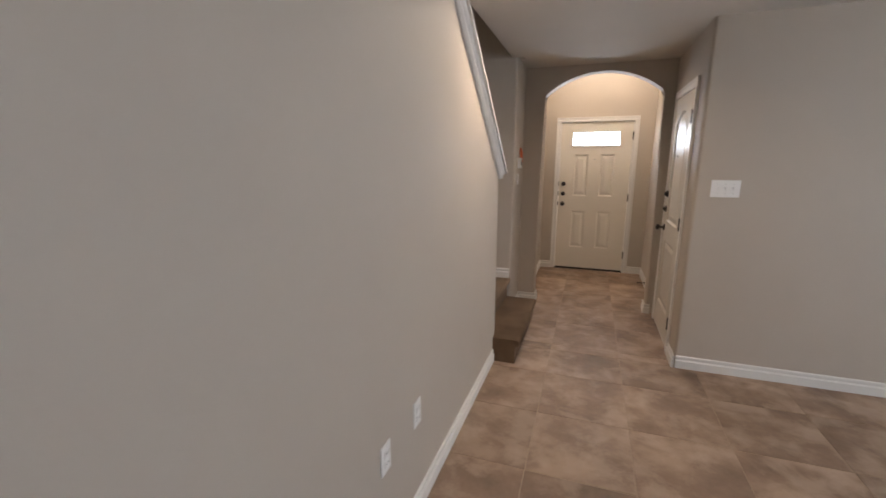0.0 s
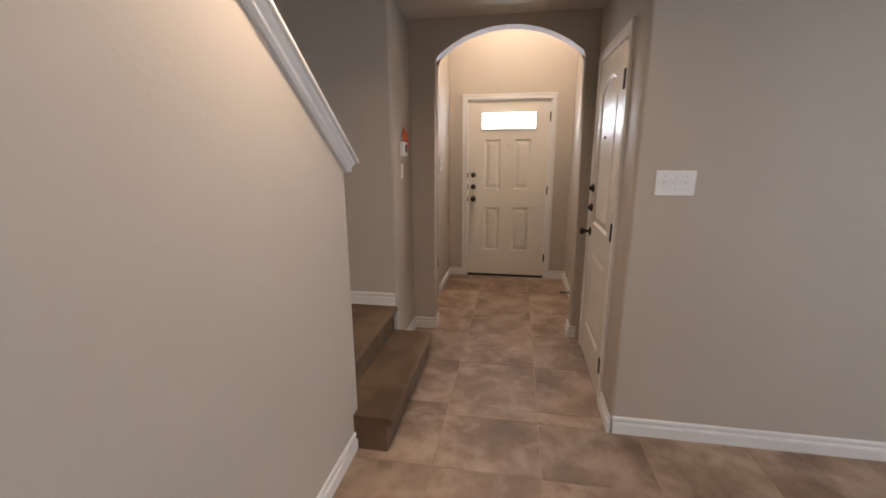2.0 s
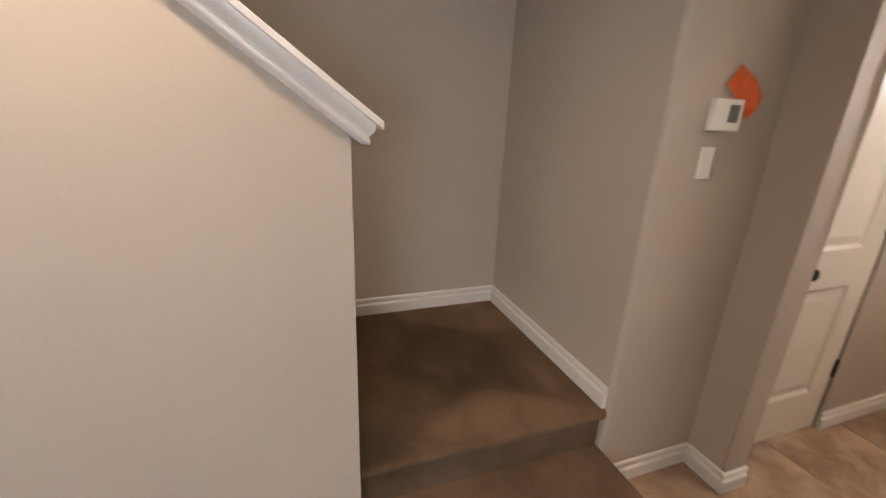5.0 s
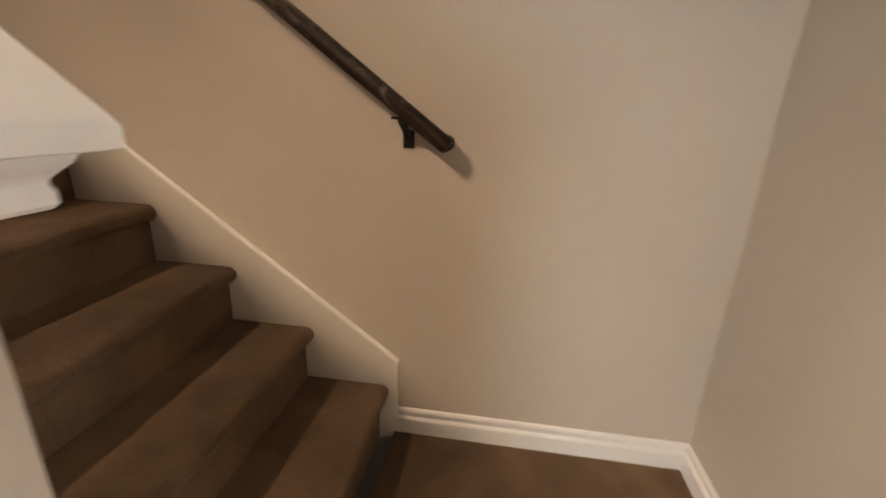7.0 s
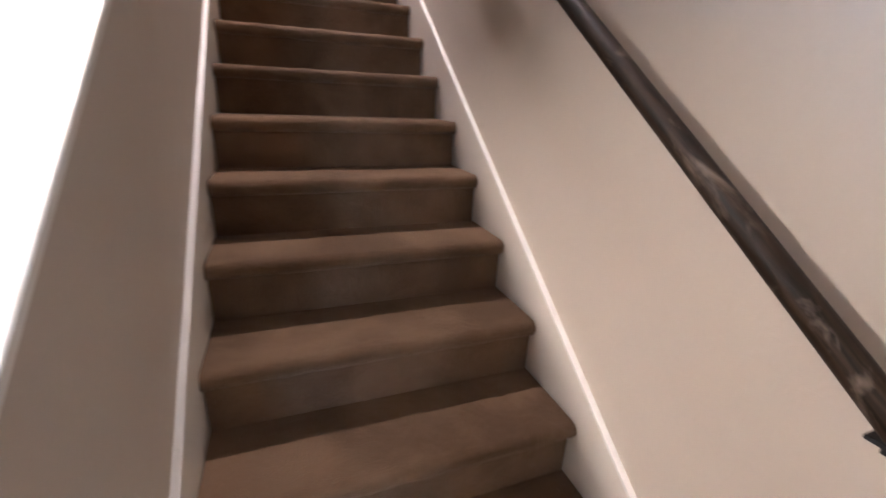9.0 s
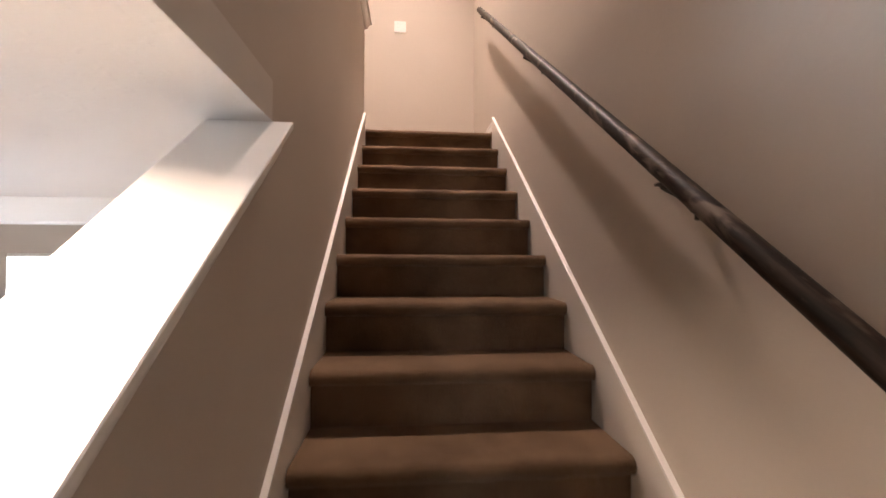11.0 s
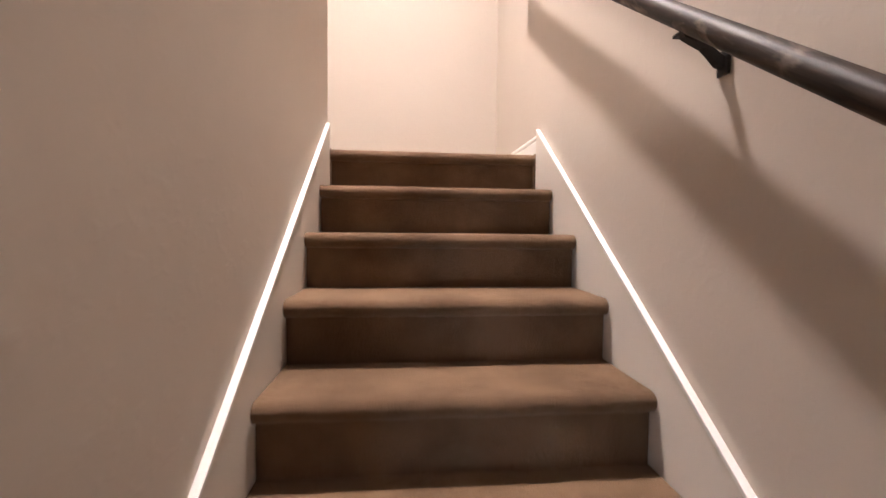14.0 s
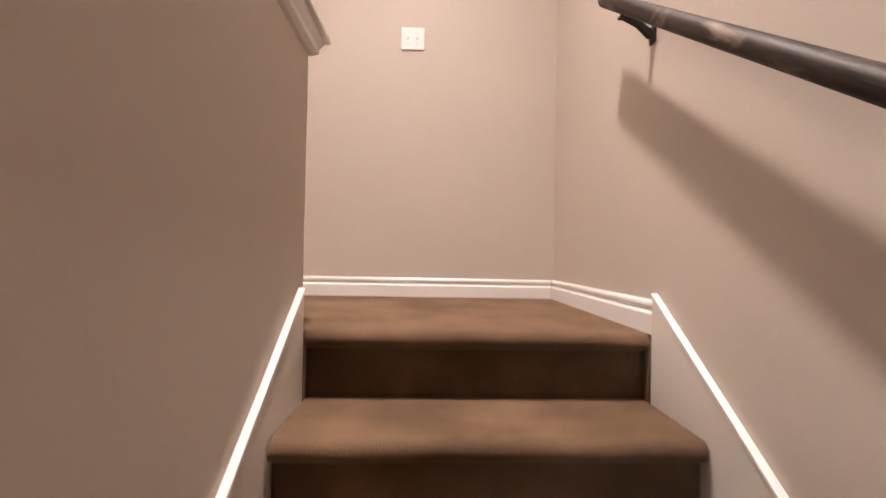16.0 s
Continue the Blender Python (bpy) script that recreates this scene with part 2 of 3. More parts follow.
# ---- floors ----
floor = structure("floor", box(XH, LIVE_X, LIVE_Y, YW + 0.1, -0.12, -0.002), GROUT, "tan grout bed under beige ceramic floor tiles", "floor")
floor_hall = structure("floor_hall", box(-0.1, 1.6, YW + 0.1, YE + 0.2, -0.12, -0.002), GROUT, "tan grout bed of the tiled entrance hall", "floor")
under = structure("floor_under_stairs", box(XR, XH, LIVE_Y, YW + 0.1, -0.12, -0.012), GROUT, "bare slab under the staircase", "floor")

# ---- walls ----


def cap_z(y):
    return 1.440 + 0.76 * (0.081 - y)


CAP_T = 0.078
meet = -1.195                            # where the cap reaches the ceiling
poly = [(END, 0.0), (END, cap_z(END) - CAP_T), (meet, cap_z(meet) - CAP_T), (meet, TOP), (-1.7, TOP), (-1.7, 3.82), (-3.34, 3.82), (-3.34, 0.0)]
structure("wall_stair", prism(poly, "x", XL, XH), WALL, "greige textured knee wall that climbs beside the stairs", "wall")
structure("wall_over_hall", box(XL, XH, meet, YF + 0.12, HC + 0.1, TOP), WALL, "greige wall of the upper floor over the hall", "wall")
structure("wall_well", box(XR - 0.12, XR, YU - 0.12, YF + 0.12, -0.12, TOP), WALL, "greige textured wall along the staircase", "wall")


def rounded(points, turns, z0, z1, radius=0.022):
    """An upright wall on a footprint; the corners named in turns are bullnosed."""
    bm = prism(points, "z", z0, z1)
    near = [Vector(points[i]) for i in turns]
    edges = [e for e in bm.edges if abs(e.verts[0].co.z - e.verts[1].co.z) > 0.1 and any((e.verts[0].co.xy - c).length < 1e-4 for c in near)]
    bmesh.ops.bevel(bm, geom=edges, offset=radius, segments=4, profile=0.5, affect="EDGES")
    return bm


structure("wall_landing", rounded([(XR, YF), (0.067, YF), (0.067, YA), (-0.053, YA), (-0.053, YF + 0.12), (XR, YF + 0.12)], [1], -0.12, HC), WALL, "greige wall behind the stair landing with the thermostat", "wall", True)
structure("wall_landing_upper", box(XR, 0.067, YF + 0.001, YF + 0.12, HC, TOP), WALL, "greige upper wall of the stairwell", "wall")


def arch_wall():
    x0, x1, spring, rise = ARCH[0], ARCH[1], 2.12, 0.222
    half, mid = (x1 - x0) / 2, (x0 + x1) / 2
    rad = (half * half + rise * rise) / (2 * rise)
    pts = [(-0.053, -0.12), (x0, -0.12), (x0, spring)]
    span = math.asin(half / rad)
    for i in range(1, 24):
        a = -span + 2 * span * i / 24
        pts.append((mid + rad * math.sin(a), spring + rise - rad + rad * math.cos(a)))
    pts += [(x1, spring), (x1, -0.12), (XE + 0.12, -0.12), (XE + 0.12, HE), (-0.053, HE)]
    bm = bmesh.new()
    front = [bm.verts.new((x, YA, z)) for x, z in pts]
    back = [bm.verts.new((x, YB, z)) for x, z in pts]
    n = len(pts)
    bm.faces.new(front)
    bm.faces.new(back[::-1])
    for i in range(n):
        bm.faces.new((front[i], back[i], back[(i + 1) % n], front[(i + 1) % n]))
    inner = [e for e in bm.edges if all(x0 - 0.001 <= v.co.x <= x1 + 0.001 and v.co.z < HC - 0.01 for v in e.verts) and abs(e.verts[0].co.y - e.verts[1].co.y) < 1e-4]
    inner = [e for e in inner if max(v.co.z for v in e.verts) > 0]
    bmesh.ops.bevel(bm, geom=inner, offset=0.018, segments=3, profile=0.5, affect="EDGES")
    bmesh.ops.triangulate(bm, faces=[f for f in bm.faces if len(f.verts) > 4])
    return bm


structure("wall_arch", arch_wall(), WALL, "greige wall with a shallow arched opening", "wall", True)
# closet wall and its door opening
CL0, CL1 = 1.70, 2.315
bm = box(XC - 0.12, XC, YB, CL0, -0.12, HE)
box(XC - 0.12, XC, CL1, YE, -0.12, HE, bm=bm)
box(XC - 0.12, XC, CL0, CL1, 2.03, HE, bm=bm)
structure("wall_entry_closet", bm, WALL, "greige entry wall with a closet door", "wall")
structure("wall_entry_side", box(XE, XE + 0.12, YB, YE, -0.12, HE), WALL, "plain greige entry wall", "wall")
FD0, FD1 = 0.326, 1.234
bm = box(-0.1, FD0, YE, YE + 0.15, -0.12, HE)
box(FD1, 1.6, YE, YE + 0.15, -0.12, HE, bm=bm)
box(FD0, FD1, YE, YE + 0.15, 2.022, HE, bm=bm)
structure("wall_front", bm, WALL, "greige wall round the front door", "wall")
SD0, SD1 = 0.605, 1.355
bm = box(XD, XD + 0.12, YW + 0.12, SD0, -0.12, HC)
box(XD, XD + 0.12, SD1, YA, -0.12, HC, bm=bm)
box(XD, XD + 0.12, SD0, SD1, 2.04, HC, bm=bm)
structure("wall_side_door", bm, WALL, "greige hall wall with a side door", "wall")
structure("wall_switches", rounded([(XD, YW), (LIVE_X, YW), (LIVE_X, YW + 0.12), (XD, YW + 0.12)], [0], -0.12, HL), WALL, "broad greige wall with a switch plate", "wall", True)
bm = box(LIVE_X, LIVE_X + 0.15, LIVE_Y, WIN_Y[0], -0.12, HL)
box(LIVE_X, LIVE_X + 0.15, WIN_Y[1], WIN2_Y[0], -0.12, HL, bm=bm)
box(LIVE_X, LIVE_X + 0.15, WIN2_Y[1], YW + 0.12, -0.12, HL, bm=bm)
for y0, y1 in (WIN_Y, WIN2_Y):
    box(LIVE_X, LIVE_X + 0.15, y0, y1, -0.12, WIN_Z[0], bm=bm)
    box(LIVE_X, LIVE_X + 0.15, y0, y1, WIN_Z[1], HL, bm=bm)
structure("wall_living_window", bm, WALL, "greige living room wall with two windows", "wall")
structure("wall_living_back", box(XH, LIVE_X + 0.15, LIVE_Y - 0.12, LIVE_Y, -0.12, HL), WALL, "plain greige living room wall", "wall")
structure("wall_living_inner", box(XL, XH, LIVE_Y, -3.34, -0.12, HL), WALL, "plain greige wall behind the stairs", "wall")
structure("wall_upper_end", box(XR, 3.0, YU - 0.12, YU, UP - 0.3, TOP), WALL, "greige wall at the head of the stairs", "wall")
structure("wall_upper_side", box(3.0, 3.12, YU - 0.12, -1.5, UP - 0.3, TOP), WALL, "plain greige upper hall wall", "wall")
structure("wall_upper_back", box(XH, 3.0, -1.7, -1.58, UP - 0.3, TOP), WALL, "plain greige upper hall wall", "wall")

# ---- ceilings ----
bm = box(XH, LIVE_X, -2.72, YW + 0.12, HC, HC + 0.1)
box(XL, XH, meet, YF, HC, HC + 0.1, bm=bm)
structure("ceiling", bm, CEIL, "flat textured ceiling", "ceiling")
bm = box(XH, XE + 0.12, YW + 0.12, YA, HC, HC + 0.1)
box(-0.053, XH, YF + 0.12, YA, HC + 0.002, HC + 0.1, bm=bm)
structure("ceiling_hall", bm, CEIL, "flat textured hall ceiling", "ceiling")
structure("ceiling_entry", box(-0.1, 1.6, YA, YE + 0.15, HE, HE + 0.1), CEIL, "high flat entry ceiling", "ceiling")
structure("ceiling_beam", box(XH, LIVE_X, -3.0, -2.72, 2.27, HL + 0.1), CEIL, "painted ceiling beam before the living room", "beam")
structure("ceiling_living", box(XH, LIVE_X, LIVE_Y, -3.0, HL, HL + 0.1), CEIL, "flat living room ceiling", "ceiling")
# unseen slab, set low so that TOP_LAMP leaves the landing's front wall dim
structure("landing_light_block", box(XR, XL, -0.62, YF, 2.95, 3.05), CEIL, "unseen slab over the stair landing, set low to block lamp light", "ceiling")
# unseen upright that shuts out lamp light between this slab and TOP
structure("landing_light_block_upper", box(XR, XL, -0.62, -0.50, 3.05, TOP), WALL, "unseen greige upright blocking lamp light above the landing slab", "wall")
structure("ceiling_upper", box(XR - 0.12, 3.12, YU - 0.12, YF + 0.12, TOP, TOP + 0.1), CEIL, "flat ceiling over the stairwell", "ceiling")

# ---- stairs ----


def step_mesh(front, back, top, x0, x1, bottom, slices=90):
    """Carpeted tread with a rounded nosing and the riser under it."""
    pts = [(back, bottom), (back, top)]
    r = 0.026
    cy, cz = front - r, top - r
    pts.append((front - 0.09, top))
    for i in range(7):
        a = math.pi / 2 - math.pi * i / 6
        pts.append((cy + r * math.cos(a), cz + r * math.sin(a)))
    pts += [(front - 0.032, top - 2 * r - 0.002), (front - 0.033, bottom)]
    bm = prism(pts, "x", x0, x1, slices=slices)
    for v in bm.verts:
        if v.co.y > back + 0.01 and v.co.z > bottom + 0.01:
            n = noise.noise_vector(v.co * 14)
            f = noise.noise_vector(v.co * 75)
            v.co += Vector((0, n.y * 0.0028 + f.y * 0.0016, n.z * 0.0022 + f.z * 0.0016))
    return bm


stairs = tagged(empty("staircase"), "brown carpeted staircase with rounded nosings between white skirts", "staircase", kind="structure")
SX0, SX1 = -0.957, -0.004
# entry step out in the hall, then the landing, both turned towards the hall
def hall_step(front, back, top, y0, y1, bottom):
    bm = step_mesh(front, back, top, y0, y1, bottom)
    for v in bm.verts:
        v.co = Vector((v.co.y, v.co.x, v.co.z))
    return bm


part("step", hall_step(0.325, 0.03, RISE, END - 0.06, YF, 0.0), CARPET, stairs, smooth=True)
part("landing", hall_step(0.068, XR + 0.002, LAND, END + 0.002, YF - 0.002, 0.0), CARPET, stairs, "brown carpeted stair landing", smooth=True)
for k in range(1, 14):
    y = -(k - 1) * RUN
    part("step", step_mesh(y, y - RUN - 0.03, LAND + k * RISE, SX0, SX1, LAND + (k - 1) * RISE - 0.02), CARPET, stairs, smooth=True)
part("step", step_mesh(-13 * RUN, -13 * RUN - 0.12, UP, SX0, SX1, UP - RISE - 0.02), CARPET, stairs, smooth=True)
edge = -13 * RUN - 0.12
bm = box(XR, 3.0, YU, edge, UP - 0.3, UP)
box(SX1, XH, edge, -3.34, UP - 0.3, UP, bm=bm)
box(SX1, XL, -3.34, -3.302, UP - 0.3, UP, bm=bm)
box(XR, SX0, edge, -3.302, UP - 0.3, UP, bm=bm)
box(XH, 3.0, -13 * RUN - 0.12, -1.7, UP - 0.3, UP, bm=bm)
structure("floor_upper", bm, CARPET, "brown carpet on the upper landing", "floor")


def skirt_z(y):
    return 0.661 + SLOPE * (0.03 - y)


def skirt(x0, x1, name, lip):
    y0, y1 = 0.03, -3.30
    thing = tagged(empty(name), "white painted skirt board along the stair carpet", "skirt board", kind="structure")
    pts = [(y0, LAND - 0.02), (y0, skirt_z(y0)), (y1, skirt_z(y1)), (y1, UP - 0.02), (y1, skirt_z(y1) - 0.40), (y0 - 0.3, LAND - 0.1)]
    bm = prism(pts, "x", x0, x1)
    part("board", bm, SKIRT, thing)
    a, b = lip
    pts = [(y0 + 0.002, skirt_z(y0) - 0.009), (y0 + 0.002, skirt_z(y0) + 0.004), (y1, skirt_z(y1) + 0.004), (y1, skirt_z(y1) - 0.009)]
    bm = prism(pts, "x", a, b)
    bmesh.ops.bevel(bm, geom=bm.edges[:], offset=0.002, segments=2, profile=0.5, affect="EDGES")
    part("cap_bead", bm, TRIM, thing)


skirt(XR, -0.962, "skirt_wall_side", (XR, -0.9595))
skirt(-0.001, XL, "skirt_knee_wall_side", (-0.0035, XL))

# ---- sloped caps of the knee walls ----
BOARD = [(0.048, 0.0), (0.050, 0.002), (0.050, 0.013), (0.048, 0.015)]
MOULD = [(0.035, 0.015), (0.034, 0.024), (0.031, 0.031), (0.026, 0.038), (0.022, 0.044), (0.0215, 0.047), (0.0235, 0.049), (0.0235, 0.055), (0.021, 0.059), (0.013, 0.063), (0.011, 0.067), (0.003, 0.068)]


def cap_ring(profile, ends, tops, slope):
    """Mitred moulding round the top of a half wall, from (overhang, drop) pairs."""
    bm = bmesh.new()
    (end, sign), back = ends
    rings = []
    for over, drop in profile:
        y = end + sign * over
        rings.append([bm.verts.new(v) for v in (
            (XL - over, back, tops(back) - drop * slope), (XL - over, y, tops(y) - drop * slope),
            (XH + over, y, tops(y) - drop * slope), (XH + over, back, tops(back) - drop * slope))])
    for a, b in zip(rings, rings[1:]):
        for i in range(4):
            bm.faces.new((a[i], a[(i + 1) % 4], b[(i + 1) % 4], b[i]))
    bm.faces.new(rings[0])
    bm.faces.new(rings[-1])
    return bm


cap = tagged(empty("knee_wall_cap"), "white moulded cap sloping along the knee wall", "wall cap", kind="structure")
STEEP = math.sqrt(1 + SLOPE * SLOPE)
part("cap_board", cap_ring(BOARD, ((CAP_END, 1), meet), cap_z, STEEP), TRIM, cap, smooth=True)
part("moulding", cap_ring(MOULD, ((CAP_END, 1), meet), cap_z, STEEP), TRIM, cap, smooth=True)
cap = tagged(empty("half_wall_cap"), "white moulded cap on the upper half wall", "wall cap", kind="structure")
part("cap_board", cap_ring(BOARD, ((-3.34, -1), -1.7), lambda y: 3.88, 1.0), TRIM, cap, smooth=True)
part("moulding", cap_ring(MOULD, ((-3.34, -1), -1.7), lambda y: 3.88, 1.0), TRIM, cap, smooth=True)

# ---- baseboards ----
BASE_H = 0.094
BASE_PROFILE = [(0.0, 0.0), (0.017, 0.0), (0.017, 0.056), (0.013, 0.060), (0.006, 0.063), (0.005, 0.070), (0.010, 0.074), (0.012, 0.080), (0.011, 0.088), (0.006, BASE_H), (0.0, BASE_H)]


def baseboard(p, q, z, normal):
    """A moulded board from p to q along a wall whose face looks along normal."""
    bm = bmesh.new()
    p, q, n = Vector((*p, z)), Vector((*q, z)), Vector((*normal, 0))
    ra = [bm.verts.new(p + n * u + Vector((0, 0, v))) for u, v in BASE_PROFILE]
    rb = [bm.verts.new(q + n * u + Vector((0, 0, v))) for u, v in BASE_PROFILE]
    m = len(BASE_PROFILE)
    for i in range(m):
        bm.faces.new((ra[i], ra[(i + 1) % m], rb[(i + 1) % m], rb[i]))
    bm.faces.new(ra)
    bm.faces.new(rb)
    return tagged(link("baseboard", bm, TRIM), "white moulded baseboard along the wall", "baseboard", kind="structure")


baseboard((XH, -3.34), (XH, END - 0.06), 0, (1, 0))
baseboard((XD + 0.012, YW), (LIVE_X, YW), 0, (0, -1))
baseboard((XD, YW - 0.016), (XD, SD0 - 0.065), 0, (-1, 0))
baseboard((XR, 0.03), (XR, YF), LAND, (1, 0))
baseboard((XR + 0.016, YF), (0.05, YF), LAND, (0, -1))
baseboard((0.067, YF + 0.02), (0.067, YA), 0, (1, 0))
baseboard((0.083, YA), (ARCH[0], YA), 0, (0, -1))
baseboard((ARCH[0], YA - 0.016), (ARCH[0], YB), 0, (1, 0))
baseboard((ARCH[1], YA - 0.016), (ARCH[1], YB + 0.016), 0, (-1, 0))
baseboard((ARCH[1], YA), (XD - 0.03, YA), 0, (0, -1))
baseboard((ARCH[1], YB), (XE, YB), 0, (0, 1))
baseboard((XE, YB + 0.016), (XE, YE), 0, (-1, 0))
baseboard((XC, CL1 + 0.01), (XC, YE), 0, (1, 0))
baseboard((XC + 0.016, YE), (FD0 - 0.06, YE), 0, (0, -1))
baseboard((FD1 + 0.06, YE), (XE - 0.016, YE), 0, (0, -1))
baseboard((XR + 0.016, YU), (3.0, YU), UP, (0, 1))
baseboard((XR, YU), (XR, -3.30), UP, (1, 0))
baseboard((XH, LIVE_Y), (LIVE_X, LIVE_Y), 0, (0, 1))
baseboard((LIVE_X, LIVE_Y), (LIVE_X, YW), 0, (-1, 0))

# ---- front door ----


def raised_panel(w, h, arch=0.0):
    """A moulded field sunk into a leaf's opening, with a raised centre; lies in x-z, looks along -y, centred on its bottom middle."""
    bm = bmesh.new()

    def outline(inset, y, crown):
        x, top, low = w / 2 - inset, h - inset, inset
        pts = [(-x, low), (x, low)]
        if arch:
            for i in range(17):
                a = i / 16
                pts.append((x - 2 * x * a, top - crown + crown * (1 - (2 * a - 1) ** 2)))
        else:
            pts += [(x, top), (-x, top)]
        return [bm.verts.new((u, y, v)) for u, v in pts]

    rings = [outline(0.0, 0.0, 0.0)] if arch else []
    steps = ((0.0, 0.0), (0.004, 0.001), (0.012, 0.007), (0.018, 0.011), (0.027, 0.011), (0.060, 0.003))
    rings += [outline(inset, y, arch) for inset, y in steps]
    for a, b in zip(rings, rings[1:]):
        for i in range(len(a)):
            bm.faces.new((a[i], a[(i + 1) % len(a)], b[(i + 1) % len(a)], b[i]))
    bm.faces.new(rings[-1])
    return bm


def pierced_leaf(x0, x1, y0, y1, z0, z1, holes, through_holes=()):
    """A door leaf with sunk fields (left, right, low, high) and openings that go through it."""
    bm = bmesh.new()
    every = list(holes) + list(through_holes)
    xs = sorted({x0, x1, *(v for q in every for v in q[:2])})
    zs = sorted({z0, z1, *(v for q in every for v in q[2:])})
    for a, b in zip(xs, xs[1:]):
        for c, d in zip(zs, zs[1:]):
            mx, mz = (a + b) / 2, (c + d) / 2
            if any(q[0] < mx < q[1] and q[2] < mz < q[3] for q in through_holes):
                continue
            sunk = any(q[0] < mx < q[1] and q[2] < mz < q[3] for q in holes)
            box(a, b, y0 + (0.018 if sunk else 0.0), y1, c, d, bm=bm)
    bmesh.ops.remove_doubles(bm, verts=bm.verts, dist=1e-5)
    return bm


def knob_set(kind, parent, m):
    if kind == "knob":
        prof = [(0.031, 0.0), (0.031, 0.006), (0.026, 0.010), (0.011, 0.013), (0.010, 0.035), (0.020, 0.043), (0.027, 0.055), (0.025, 0.066), (0.014, 0.073), (0.003, 0.075)]
    else:
        prof = [(0.029, 0.0), (0.029, 0.008), (0.024, 0.014), (0.017, 0.018), (0.015, 0.028), (0.004, 0.030)]
    ob = part("door_knob" if kind == "knob" else "deadbolt", lathe(prof, m), BRONZE, parent, "dark bronze " + ("door knob" if kind == "knob" else "deadbolt"), True)
    return ob


def hinge(parent, p, size):
    bm = box(p[0] - size[0] / 2, p[0] + size[0] / 2, p[1] - size[1] / 2, p[1] + size[1] / 2, p[2] - 0.045, p[2] + 0.045, 0.002)
    tube((p[0], p[1], p[2] - 0.05), (p[0], p[1], p[2] + 0.05), 0.0065, bm, 10)
    part("hinge", bm, BRONZE, parent, "dark bronze hinge")


def casing(name, w0, w1, top, width, place):
    """Moulded casing round a door; place maps (along, out, up) into the world."""
    thing = tagged(empty(name), "white painted door casing", "door casing", kind="structure")
    prof = [(0.0, 0.0), (0.0, 0.010), (0.012, 0.013), (0.030, 0.011), (0.048, 0.015), (width, 0.015), (width, 0.0)]
    for edge, sgn in ((w0, -1), (w1, 1)):
        bm = bmesh.new()
        ra = [bm.verts.new(place(edge + sgn * u, o, 0.0)) for u, o in prof]
        rb = [bm.verts.new(place(edge + sgn * u, o, top + u)) for u, o in prof]
        n = len(prof)
        for i in range(n):
            bm.faces.new((ra[i], ra[(i + 1) % n], rb[(i + 1) % n], rb[i]))
        bm.faces.new(ra)
        bm.faces.new(rb)
        part("jamb", bm, TRIM, thing)
    bm = bmesh.new()
    ra = [bm.verts.new(place(w0 - u, o, top + u)) for u, o in prof]
    rb = [bm.verts.new(place(w1 + u, o, top + u)) for u, o in prof]
    n = len(prof)
    for i in range(n):
        bm.faces.new((ra[i], ra[(i + 1) % n], rb[(i + 1) % n], rb[i]))
    bm.faces.new(ra)
    bm.faces.new(rb)
    part("head", bm, TRIM, thing)
    return thing


